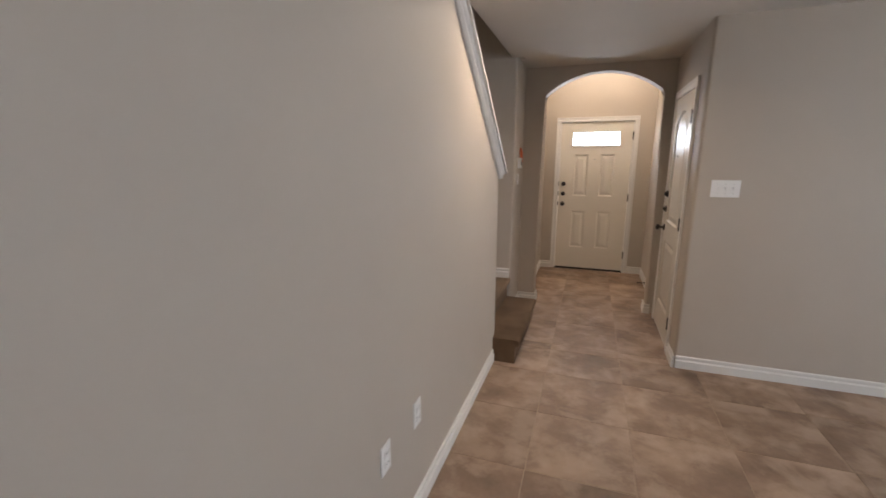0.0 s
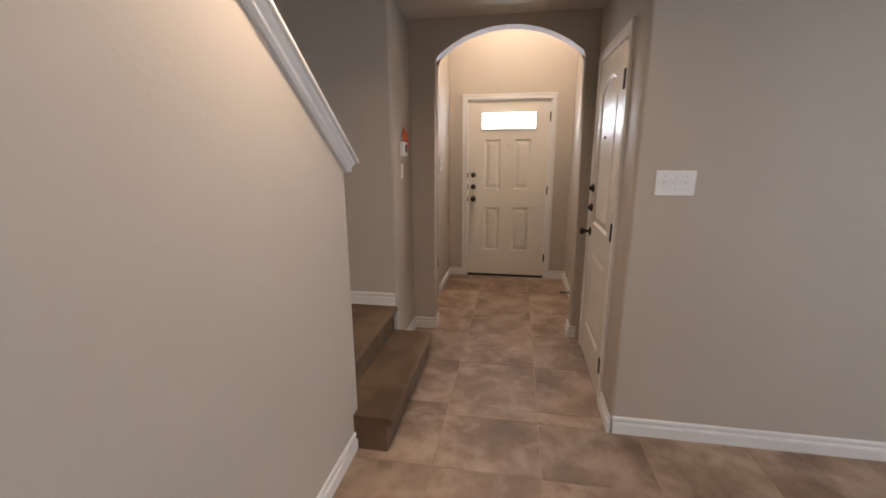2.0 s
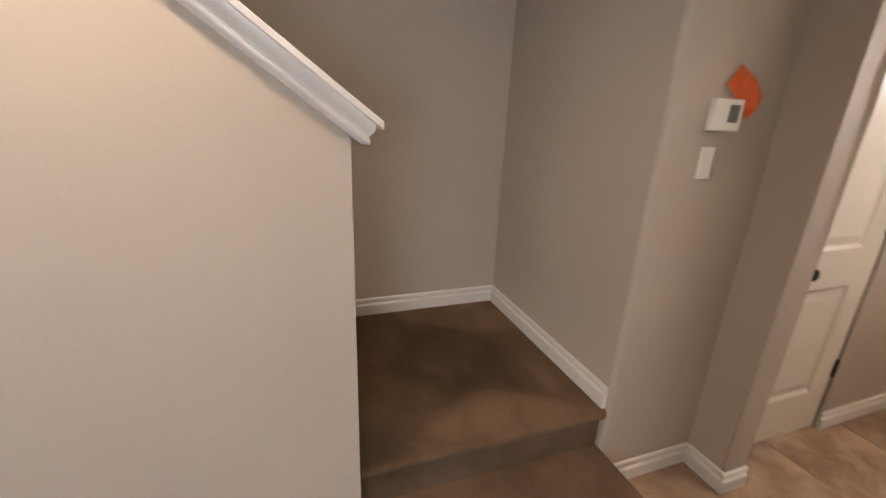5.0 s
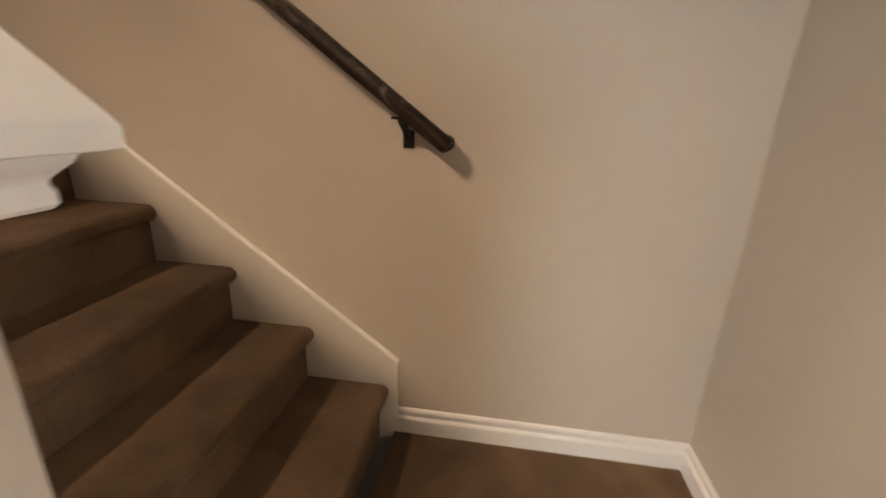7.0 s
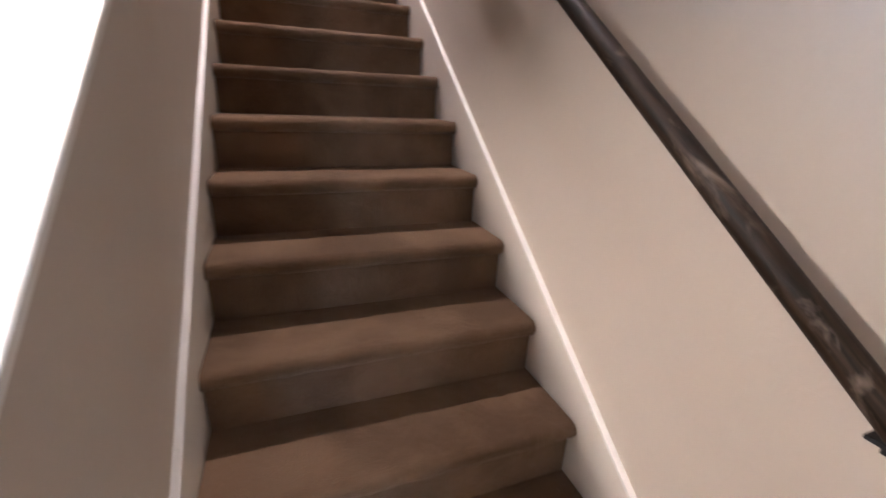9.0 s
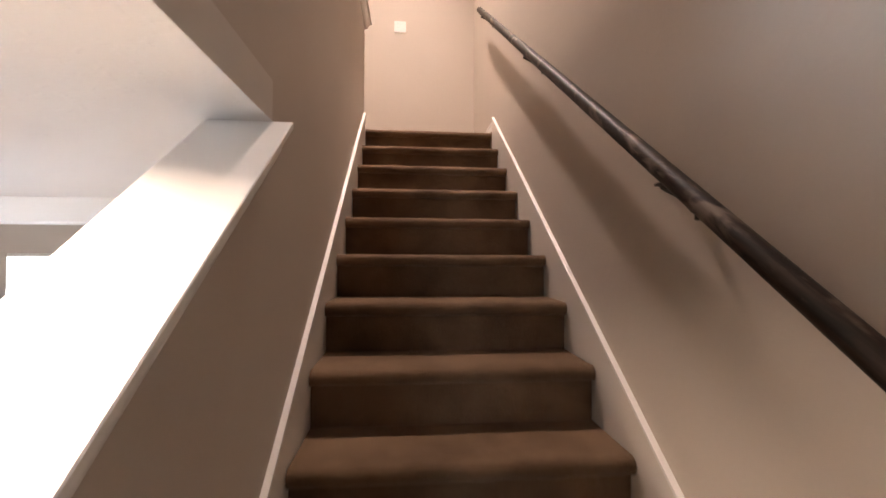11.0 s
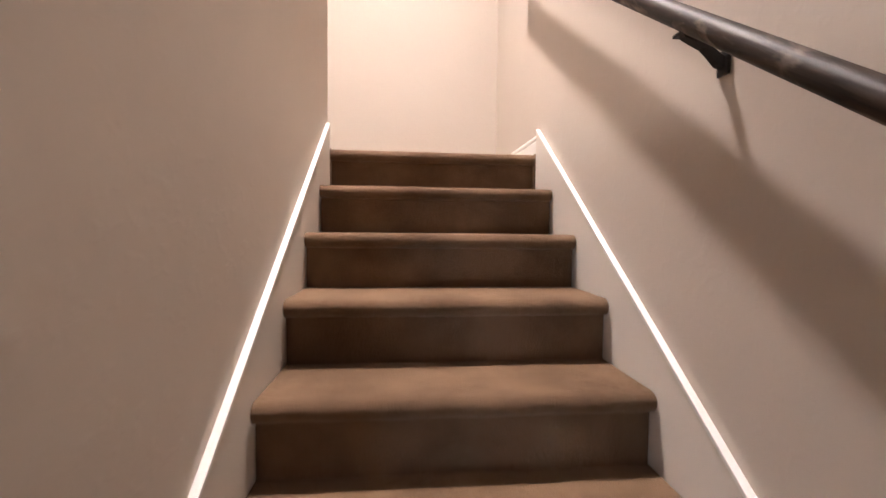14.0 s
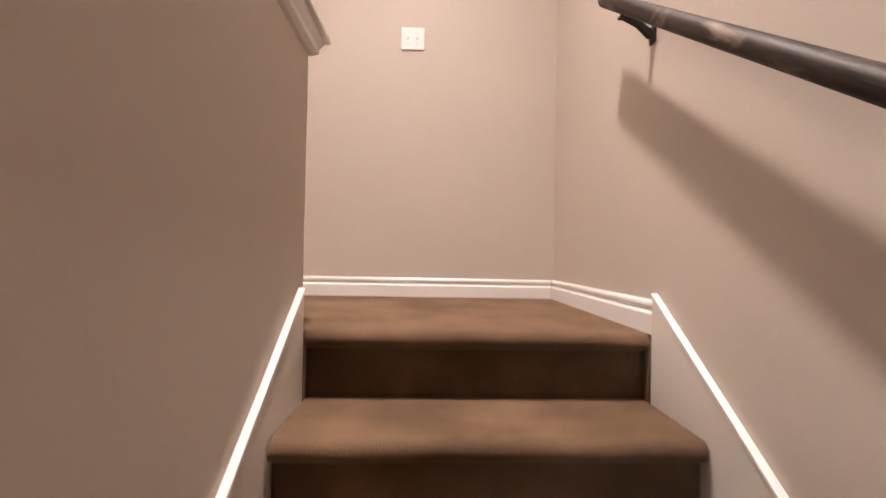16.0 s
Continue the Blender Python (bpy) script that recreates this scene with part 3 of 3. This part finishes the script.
def front_door():
    y = YE + 0.018
    door = tagged(empty("door_front"), "cream painted six-panel front door, closed, with a bright glass light on top", "door", kind="structure")
    x0, x1, z0, z1 = 0.336, 1.224, 0.022, 2.012
    g = (0.485, 1.074, 1.708, 1.880)
    fields = ((0.609, 1.034, 0.182, 0.560), (0.942, 1.034, 0.182, 0.560), (0.609, 0.312, 0.182, 0.515), (0.942, 0.312, 0.182, 0.515))
    holes = [(cx - w / 2, cx + w / 2, low, low + h) for cx, low, w, h in fields]
    part("leaf", pierced_leaf(x0, x1, y, y + 0.044, z0, z1, holes, [g]), DOOR, door)
    for cx, low, w, h in fields:
        bm = raised_panel(w, h)
        bmesh.ops.translate(bm, verts=bm.verts, vec=(cx, y, low))
        part("panel", bm, DOOR, door)
    bm = box(g[0] - 0.02, g[1] + 0.02, y - 0.010, y, g[3], g[3] + 0.02, 0.003)
    box(g[0] - 0.02, g[1] + 0.02, y - 0.010, y, g[2] - 0.02, g[2], 0.003, bm=bm)
    box(g[0] - 0.02, g[0], y - 0.010, y, g[2], g[3], 0.003, bm=bm)
    box(g[1], g[1] + 0.02, y - 0.010, y, g[2], g[3], 0.003, bm=bm)
    part("glass_frame", bm, DOOR, door)
    pane = part("glass_pane", box(g[0], g[1], y + 0.015, y + 0.025, g[2], g[3]), GLASS, door, "clear door glass")
    pane.visible_shadow = False
    for z, kind in ((1.196, "bolt"), (1.062, "bolt"), (0.923, "knob")):
        knob_set(kind, door, Matrix.Translation((0.394, y, z)) @ pose(0, 0, 0, 90))
        part("strike_plate", box(x0 - 0.009, x0 - 0.001, YE - 0.003, y + 0.02, z - 0.028, z + 0.028, 0.002), IRON, door, "dark bronze strike plate")
    for z in (1.827, 1.028, 0.243):
        hinge(door, (x1 + 0.004, YE - 0.004, z), (0.016, 0.012))
    part("peephole", lathe([(0.010, 0), (0.010, 0.004), (0.006, 0.006)], Matrix.Translation((0.778, y, 1.527)) @ pose(0, 0, 0, 90), seg=14), STEEL, door, "small steel peephole", True)
    part("sweep", box(x0, x1, y - 0.006, y + 0.04, 0.002, z0), RUBBER, door, "black rubber door sweep")
    casing("casing_front", FD0, FD1, 2.016, 0.058, lambda a, o, u: (a, YE - o, u))
    bm = box(FD0, x0 - 0.002, YE, YE + 0.12, 0, 2.022)
    box(x1 + 0.002, FD1, YE, YE + 0.12, 0, 2.022, bm=bm)
    box(x0 - 0.002, x1 + 0.002, YE, YE + 0.12, 2.014, 2.022, bm=bm)
    structure("door_frame_front", bm, TRIM, "white painted front door frame", "door frame")


front_door()
structure("threshold", box(FD0, FD1, YE - 0.01, YE + 0.15, -0.006, 0.004, 0.002), BRONZE, "dark metal door threshold on the tiles", "threshold")

# ---- panel doors: hall side door and closet ----


def panel_door(name, width, label, knob_side, locks, hinges=(1.83, 1.03, 0.22)):
    """Arch-top two-panel door; stands in x-z, looks along -y, from x = 0 to width."""
    door = tagged(empty(name), label, "door", kind="structure")
    pw = width - 0.25
    fields = ((0.98, 0.93, 0.085), (0.24, 0.57, 0.0))
    holes = [(width / 2 - pw / 2, width / 2 + pw / 2, low, low + h) for low, h, arch in fields]
    part("leaf", pierced_leaf(0, width, 0, 0.036, 0.012, 2.028, holes), DOOR, door)
    for low, h, arch in fields:
        bm = raised_panel(pw, h, arch)
        bmesh.ops.translate(bm, verts=bm.verts, vec=(width / 2, 0, low))
        part("panel", bm, DOOR, door)
    kx = 0.065 if knob_side == "low" else width - 0.065
    hx = width + 0.003 if knob_side == "low" else -0.003
    knob_set("knob", door, Matrix.Translation((kx, 0, 0.915)) @ pose(0, 0, 0, 90))
    for z in locks:
        knob_set("bolt", door, Matrix.Translation((kx, 0, z)) @ pose(0, 0, 0, 90))
    for z in hinges:
        hinge(door, (hx, -0.004, z), (0.022, 0.012))
    return door


side = panel_door("door_side", SD1 - SD0 - 0.03, "white arch-top two-panel side door, closed, with bronze hardware", "low", (1.085, 1.22))
side.matrix_world = pose(XD - 0.008, SD1 - 0.015, 0, 0, 0, -90)
part("peephole", lathe([(0.009, 0), (0.009, 0.004), (0.005, 0.006)], Matrix.Translation(((SD1 - SD0) / 2 - 0.015, -0.006, 1.55)) @ pose(0, 0, 0, 90), seg=14), BRONZE, side, "small dark peephole", True)
casing("casing_side", SD0, SD1 - 0.02, 2.040, 0.058, lambda a, o, u: (XD - o, a, u))
closet = panel_door("door_closet", CL1 - CL0 - 0.02, "white arch-top closet door, closed, with dark hinges", "low", (), (1.80, 1.076, 0.355))
closet.matrix_world = pose(XC - 0.010, CL0 + 0.01, 0, 0, 0, 90)

# ---- handrail ----


def rail_z(y):
    return 1.367 + 0.7445 * (0.18 - y)


def handrail():
    thing = tagged(empty("handrail"), "dark stained round wooden handrail on black wall brackets", "handrail")
    x = -0.893
    y0, y1 = 0.182, -3.485
    a, b = Vector((x, y0, rail_z(y0))), Vector((x, y1, rail_z(y1)))
    length = (b - a).length
    prof = [(0.013, 0.0), (0.022, 0.004), (0.0225, 0.012)] + [(0.0225, length * i / 40) for i in range(1, 40)] + [(0.0225, length - 0.012), (0.022, length - 0.004), (0.013, length)]
    m = Matrix.Translation(a) @ (b - a).to_track_quat("Z", "Y").to_matrix().to_4x4()
    bm = lathe(prof, Matrix.Identity(4), seg=20)
    pole = part("pole", bm, WOOD, thing, smooth=True)
    pole.matrix_world = m
    bm = tube((x, y0 - 0.012, rail_z(y0) + 0.009), (XR + 0.03, y0 - 0.012, rail_z(y0) + 0.009), 0.021)
    part("return_end", bm, WOOD, thing, smooth=True)
    for y in (0.057, -1.04, -2.138, -3.335):
        z = rail_z(y) - 0.026
        br = part("bracket", box(x - 0.012, x + 0.012, y - 0.026, y + 0.026, z - 0.002, z + 0.005, 0.002), IRON, thing, "black iron wall bracket")
        web = [(x + 0.010, z), (x + 0.008, z - 0.010), (x - 0.012, z - 0.020), (x - 0.034, z - 0.030), (x - 0.050, z - 0.045), (XR + 0.020, z - 0.062), (XR + 0.006, z - 0.066),
               (XR + 0.006, z - 0.046), (x - 0.058, z - 0.031), (x - 0.040, z - 0.015), (x - 0.018, z - 0.004), (x - 0.012, z)]
        bm = prism(web, "y", y - 0.008, y + 0.008)
        part("arm", bm, IRON, br)
        part("wall_plate", box(XR, XR + 0.008, y - 0.016, y + 0.016, z - 0.080, z - 0.030, 0.003), IRON, br)


handrail()

# ---- fixtures on the walls ----


def plate(name, w, h, gangs, kind, label, group=""):
    """A cover plate in x-z that looks along -y, centred."""
    thing = tagged(empty(name), label, "outlet" if kind == "outlet" else "light switch", group)
    part("cover_plate", box(-w / 2, w / 2, -0.006, 0, -h / 2, h / 2, 0.003), PLASTIC, thing)
    for i in range(gangs):
        x = (i - (gangs - 1) / 2) * 0.046
        if kind == "toggle":
            part("toggle", box(x - 0.005, x + 0.005, -0.018, -0.006, -0.004, 0.012, 0.002), PLASTIC, thing)
            for s in (-1, 1):
                part("screw", lathe([(0.003, 0), (0.003, 0.001)], Matrix.Translation((x, -0.006, s * 0.030)) @ pose(0, 0, 0, 90), seg=8), STEEL, thing)
        elif kind == "rocker":
            part("rocker", box(x - 0.016, x + 0.016, -0.009, -0.006, -0.033, 0.033, 0.0015), PLASTIC, thing)
        elif kind == "outlet":
            for s in (-1, 1):
                sock = part("socket", box(x - 0.016, x + 0.016, -0.0085, -0.006, s * 0.020 - 0.014, s * 0.020 + 0.014, 0.003), PLASTIC, thing)
                for dx in (-0.006, 0.006):
                    part("slot", box(x + dx - 0.001, x + dx + 0.001, -0.0089, -0.0080, s * 0.020 - 0.002, s * 0.020 + 0.006), RUBBER, sock)
    return thing


plate("switch_plate", 0.172, 0.115, 3, "toggle", "white three-gang toggle switch plate on the greige wall").matrix_world = pose(1.605, YW, 1.329)
plate("switch_plate", 0.117, 0.115, 2, "toggle", "white two-gang toggle switch plate at the stair head").matrix_world = pose(-0.236, YU, 4.35, 0, 0, 180)
plate("switch_plate", 0.117, 0.115, 2, "rocker", "white two-gang switch plate beside the closet door").matrix_world = pose(XC, 2.46, 1.33, 0, 0, 90)
plate("switch_plate", 0.060, 0.105, 1, "rocker", "narrow white switch plate under the thermostat").matrix_world = pose(0.067, 1.185, 1.335, 0, 0, 90)
plate("wall_outlet", 0.072, 0.116, 1, "outlet", "white wall outlet low on the knee wall", "outlets on the knee wall").matrix_world = pose(XH, -1.82, 0.475, 0, 0, 90)
plate("wall_outlet", 0.072, 0.116, 1, "outlet", "white wall outlet low on the knee wall", "outlets on the knee wall").matrix_world = pose(XH, -1.53, 0.475, 0, 0, 90)


def thermostat():
    thing = tagged(empty("thermostat", pose(0.067, 1.21, 1.488, 0, 0, 90)), "white wall thermostat with a small grey screen", "thermostat")
    part("case", box(-0.062, 0.062, -0.026, 0, -0.050, 0.050, 0.006, 3), PLASTIC, thing)
    part("screen", box(0.000, 0.044, -0.0275, -0.0225, -0.022, 0.032, 0.001), SCREEN, thing, "grey display")
    for i in range(2):
        part("button", box(-0.045, -0.020, -0.0285, -0.0225, -0.012 + i * 0.026, 0.004 + i * 0.026, 0.002), PLASTIC, thing)


thermostat()


def orange_tag():
    """A card folded at its middle, leaning out from behind the thermostat."""
    bm = bmesh.new()
    pts = [(1.195, 1.580), (1.222, 1.612), (1.236, 1.642), (1.300, 1.600), (1.362, 1.552), (1.335, 1.510), (1.312, 1.478), (1.262, 1.512)]
    front = [bm.verts.new((0.078 + 0.012 * (i % 2), y, z)) for i, (y, z) in enumerate(pts)]
    back = [bm.verts.new((0.0765 + 0.012 * (i % 2), y, z)) for i, (y, z) in enumerate(pts)]
    bm.faces.new(front)
    bm.faces.new(back[::-1])
    for i in range(len(pts)):
        j = (i + 1) % len(pts)
        bm.faces.new((front[i], front[j], back[j], back[i]))
    bmesh.ops.triangulate(bm, faces=bm.faces[:])
    return tagged(link("paper_tag", bm, ORANGE), "crumpled orange paper tag hung behind the thermostat", "tag")


orange_tag()


def door_stop(m):
    thing = tagged(empty("door_stop", m), "dark spring door stop screwed to the baseboard", "door stop")
    bm = lathe([(0.012, 0.0), (0.012, 0.006), (0.005, 0.010)], Matrix.Identity(4), seg=12)
    part("base", bm, BRONZE, thing, smooth=True)
    bm = bmesh.new()
    for i in range(14):
        z = 0.008 + i * 0.0042
        lathe([(0.0055, z), (0.0068, z + 0.0014), (0.0055, z + 0.0028)], Matrix.Identity(4), bm, 12)
    part("spring", bm, BRONZE, thing, smooth=True)
    part("tip", lathe([(0.007, 0.066), (0.009, 0.070), (0.009, 0.080), (0.006, 0.084)], Matrix.Identity(4), seg=12), RUBBER, thing, smooth=True)


door_stop(pose(XE - 0.016, 2.43, 0.055, 0, -90, 0))


def ceiling_lamp(p):
    thing = tagged(empty("ceiling_lamp", pose(*p)), "round white trim of a recessed ceiling lamp", "ceiling lamp")
    part("canopy", lathe([(0.07, 0.0), (0.07, -0.008), (0.055, -0.014), (0.02, -0.018)], Matrix.Identity(4)), PLASTIC, thing, smooth=True)
    return thing


def ceiling_sprinkler(p):
    thing = tagged(empty("ceiling_sprinkler", pose(*p)), "small white sprinkler head on the ceiling", "sprinkler")
    part("case", lathe([(0.026, 0.0), (0.026, -0.006), (0.020, -0.012), (0.010, -0.014), (0.003, -0.014)], Matrix.Identity(4)), PLASTIC, thing, smooth=True)
    part("sensor", lathe([(0.008, -0.013), (0.007, -0.024), (0.012, -0.026), (0.003, -0.028)], Matrix.Identity(4), seg=12), RUBBER, thing, smooth=True)


ceiling_sprinkler((0.90, -1.42, HC))


def ceiling_fan(p, turn):
    thing = tagged(empty("ceiling_fan", pose(*p, 0, 0, turn)), "dark bronze ceiling fan with five brown wooden blades", "ceiling fan")
    part("canopy", lathe([(0.065, 0.0), (0.065, -0.020), (0.045, -0.050), (0.012, -0.055)], Matrix.Identity(4)), BRONZE, thing, smooth=True)
    part("motor", lathe([(0.020, -0.050), (0.060, -0.068), (0.105, -0.085), (0.115, -0.120), (0.095, -0.155), (0.050, -0.175), (0.004, -0.180)], Matrix.Identity(4)), BRONZE, thing, smooth=True)
    blade = bmesh.new()
    outline = [(0.16, -0.045), (0.30, -0.060), (0.52, -0.068), (0.585, -0.055), (0.610, 0.0), (0.585, 0.055), (0.52, 0.068), (0.30, 0.060), (0.16, 0.045)]
    prism(outline, "z", -0.004, 0.004, blade)
    bmesh.ops.transform(blade, matrix=pose(0, 0, -0.140, 11), verts=blade.verts)
    first = part("blade", blade, WOOD, thing)
    iron = part("blade_iron", box(0.08, 0.20, -0.018, 0.018, -0.137, -0.127, 0.003), BRONZE, thing)
    for k in range(1, 5):
        for src in (first, iron):
            twin = new(src.name.split(".")[0], src.data)
            twin.parent = thing
            twin.matrix_local = pose(0, 0, 0, 0, 0, 72 * k)


ceiling_fan((1.64, -1.12, HC), 206)
for spot, height in ((HALL_LAMP, HC), (ENTRY_LAMP, HE), (TOP_LAMP, TOP), (UPPER_LAMP, TOP)):
    ceiling_lamp((spot[0], spot[1], height))

# ---- windows ----


def window(name, label, width, height, m):
    thing = tagged(empty(name, m), label, "window", kind="structure")
    f = 0.045
    bm = box(0, width, 0.06, 0.11, 0, f, 0.003)
    box(0, width, 0.06, 0.11, height - f, height, 0.003, bm=bm)
    box(0, f, 0.06, 0.11, f, height - f, 0.003, bm=bm)
    box(width - f, width, 0.06, 0.11, f, height - f, 0.003, bm=bm)
    part("window_frame", bm, TRIM, thing)
    pane = part("pane", box(f, width - f, 0.082, 0.088, f, height - f), GLASS, thing)
    pane.visible_shadow = False
    part("window_sill", box(-0.04, width + 0.04, -0.03, 0.06, -0.025, 0.0, 0.004), TRIM, thing)


window("window_1", "narrow white-framed window, bright with daylight", WIN_Y[1] - WIN_Y[0], WIN_Z[1] - WIN_Z[0], pose(LIVE_X, WIN_Y[1], WIN_Z[0], 0, 0, -90))
window("window_2", "wide white-framed window of the living room", WIN2_Y[1] - WIN2_Y[0], WIN_Z[1] - WIN_Z[0], pose(LIVE_X, WIN2_Y[1], WIN_Z[0], 0, 0, -90))
structure("backdrop", box(LIVE_X + 1.5, LIVE_X + 1.55, -9.0, 1.5, -0.5, 3.5), BACKDROP, "overexposed bright daylight outdoors", "backdrop")
structure("backdrop_front", box(-2.0, 4.0, YE + 1.5, YE + 1.55, -0.5, 3.5), BACKDROP, "overexposed bright daylight outdoors", "backdrop")

# ---- floor tiles ----
TILE_SIZE, JOINT = 0.517, 0.002
bm = box(-TILE_SIZE / 2 + JOINT, TILE_SIZE / 2 - JOINT, -TILE_SIZE / 2 + JOINT, TILE_SIZE / 2 - JOINT, -0.010, 0.0)
bmesh.ops.bevel(bm, geom=[e for e in bm.edges if all(v.co.z > -0.001 for v in e.verts)], offset=0.0015, segments=1, affect="EDGES")
tile_mesh = bpy.data.meshes.new("tile")
bm.to_mesh(tile_mesh)
bm.free()
tile_mesh.materials.append(TILE)


def cut_tile(x0, x1, y0, y1):
    bm = box(x0 + JOINT, x1 - JOINT, y0 + JOINT, y1 - JOINT, -0.010, 0.0)
    me = bpy.data.meshes.new("tile_cut")
    bm.to_mesh(me)
    bm.free()
    me.materials.append(TILE)
    return me


def lay(parent, x0, x1, y0, y1, ox, oy):
    nx0, nx1 = math.floor((x0 - ox) / TILE_SIZE), math.ceil((x1 - ox) / TILE_SIZE)
    ny0, ny1 = math.floor((y0 - oy) / TILE_SIZE), math.ceil((y1 - oy) / TILE_SIZE)
    for i in range(nx0, nx1):
        for j in range(ny0, ny1):
            a, b = ox + i * TILE_SIZE, oy + j * TILE_SIZE
            ca, cb, cc, cd = max(a, x0), min(a + TILE_SIZE, x1), max(b, y0), min(b + TILE_SIZE, y1)
            if cb - ca < 0.03 or cd - cc < 0.03:
                continue
            if (cb - ca) > TILE_SIZE - 1e-4 and (cd - cc) > TILE_SIZE - 1e-4:
                ob = new("tile", tile_mesh)
                ob.location = (a + TILE_SIZE / 2, b + TILE_SIZE / 2, 0)
            else:
                ob = new("tile", cut_tile(ca, cb, cc, cd))
            ob.parent = parent


TX, TY = 0.535, -0.10
lay(floor, XH, LIVE_X, LIVE_Y, YW, TX, TY)
lay(floor_hall, 0.067, XE, YW, YE, TX, TY)
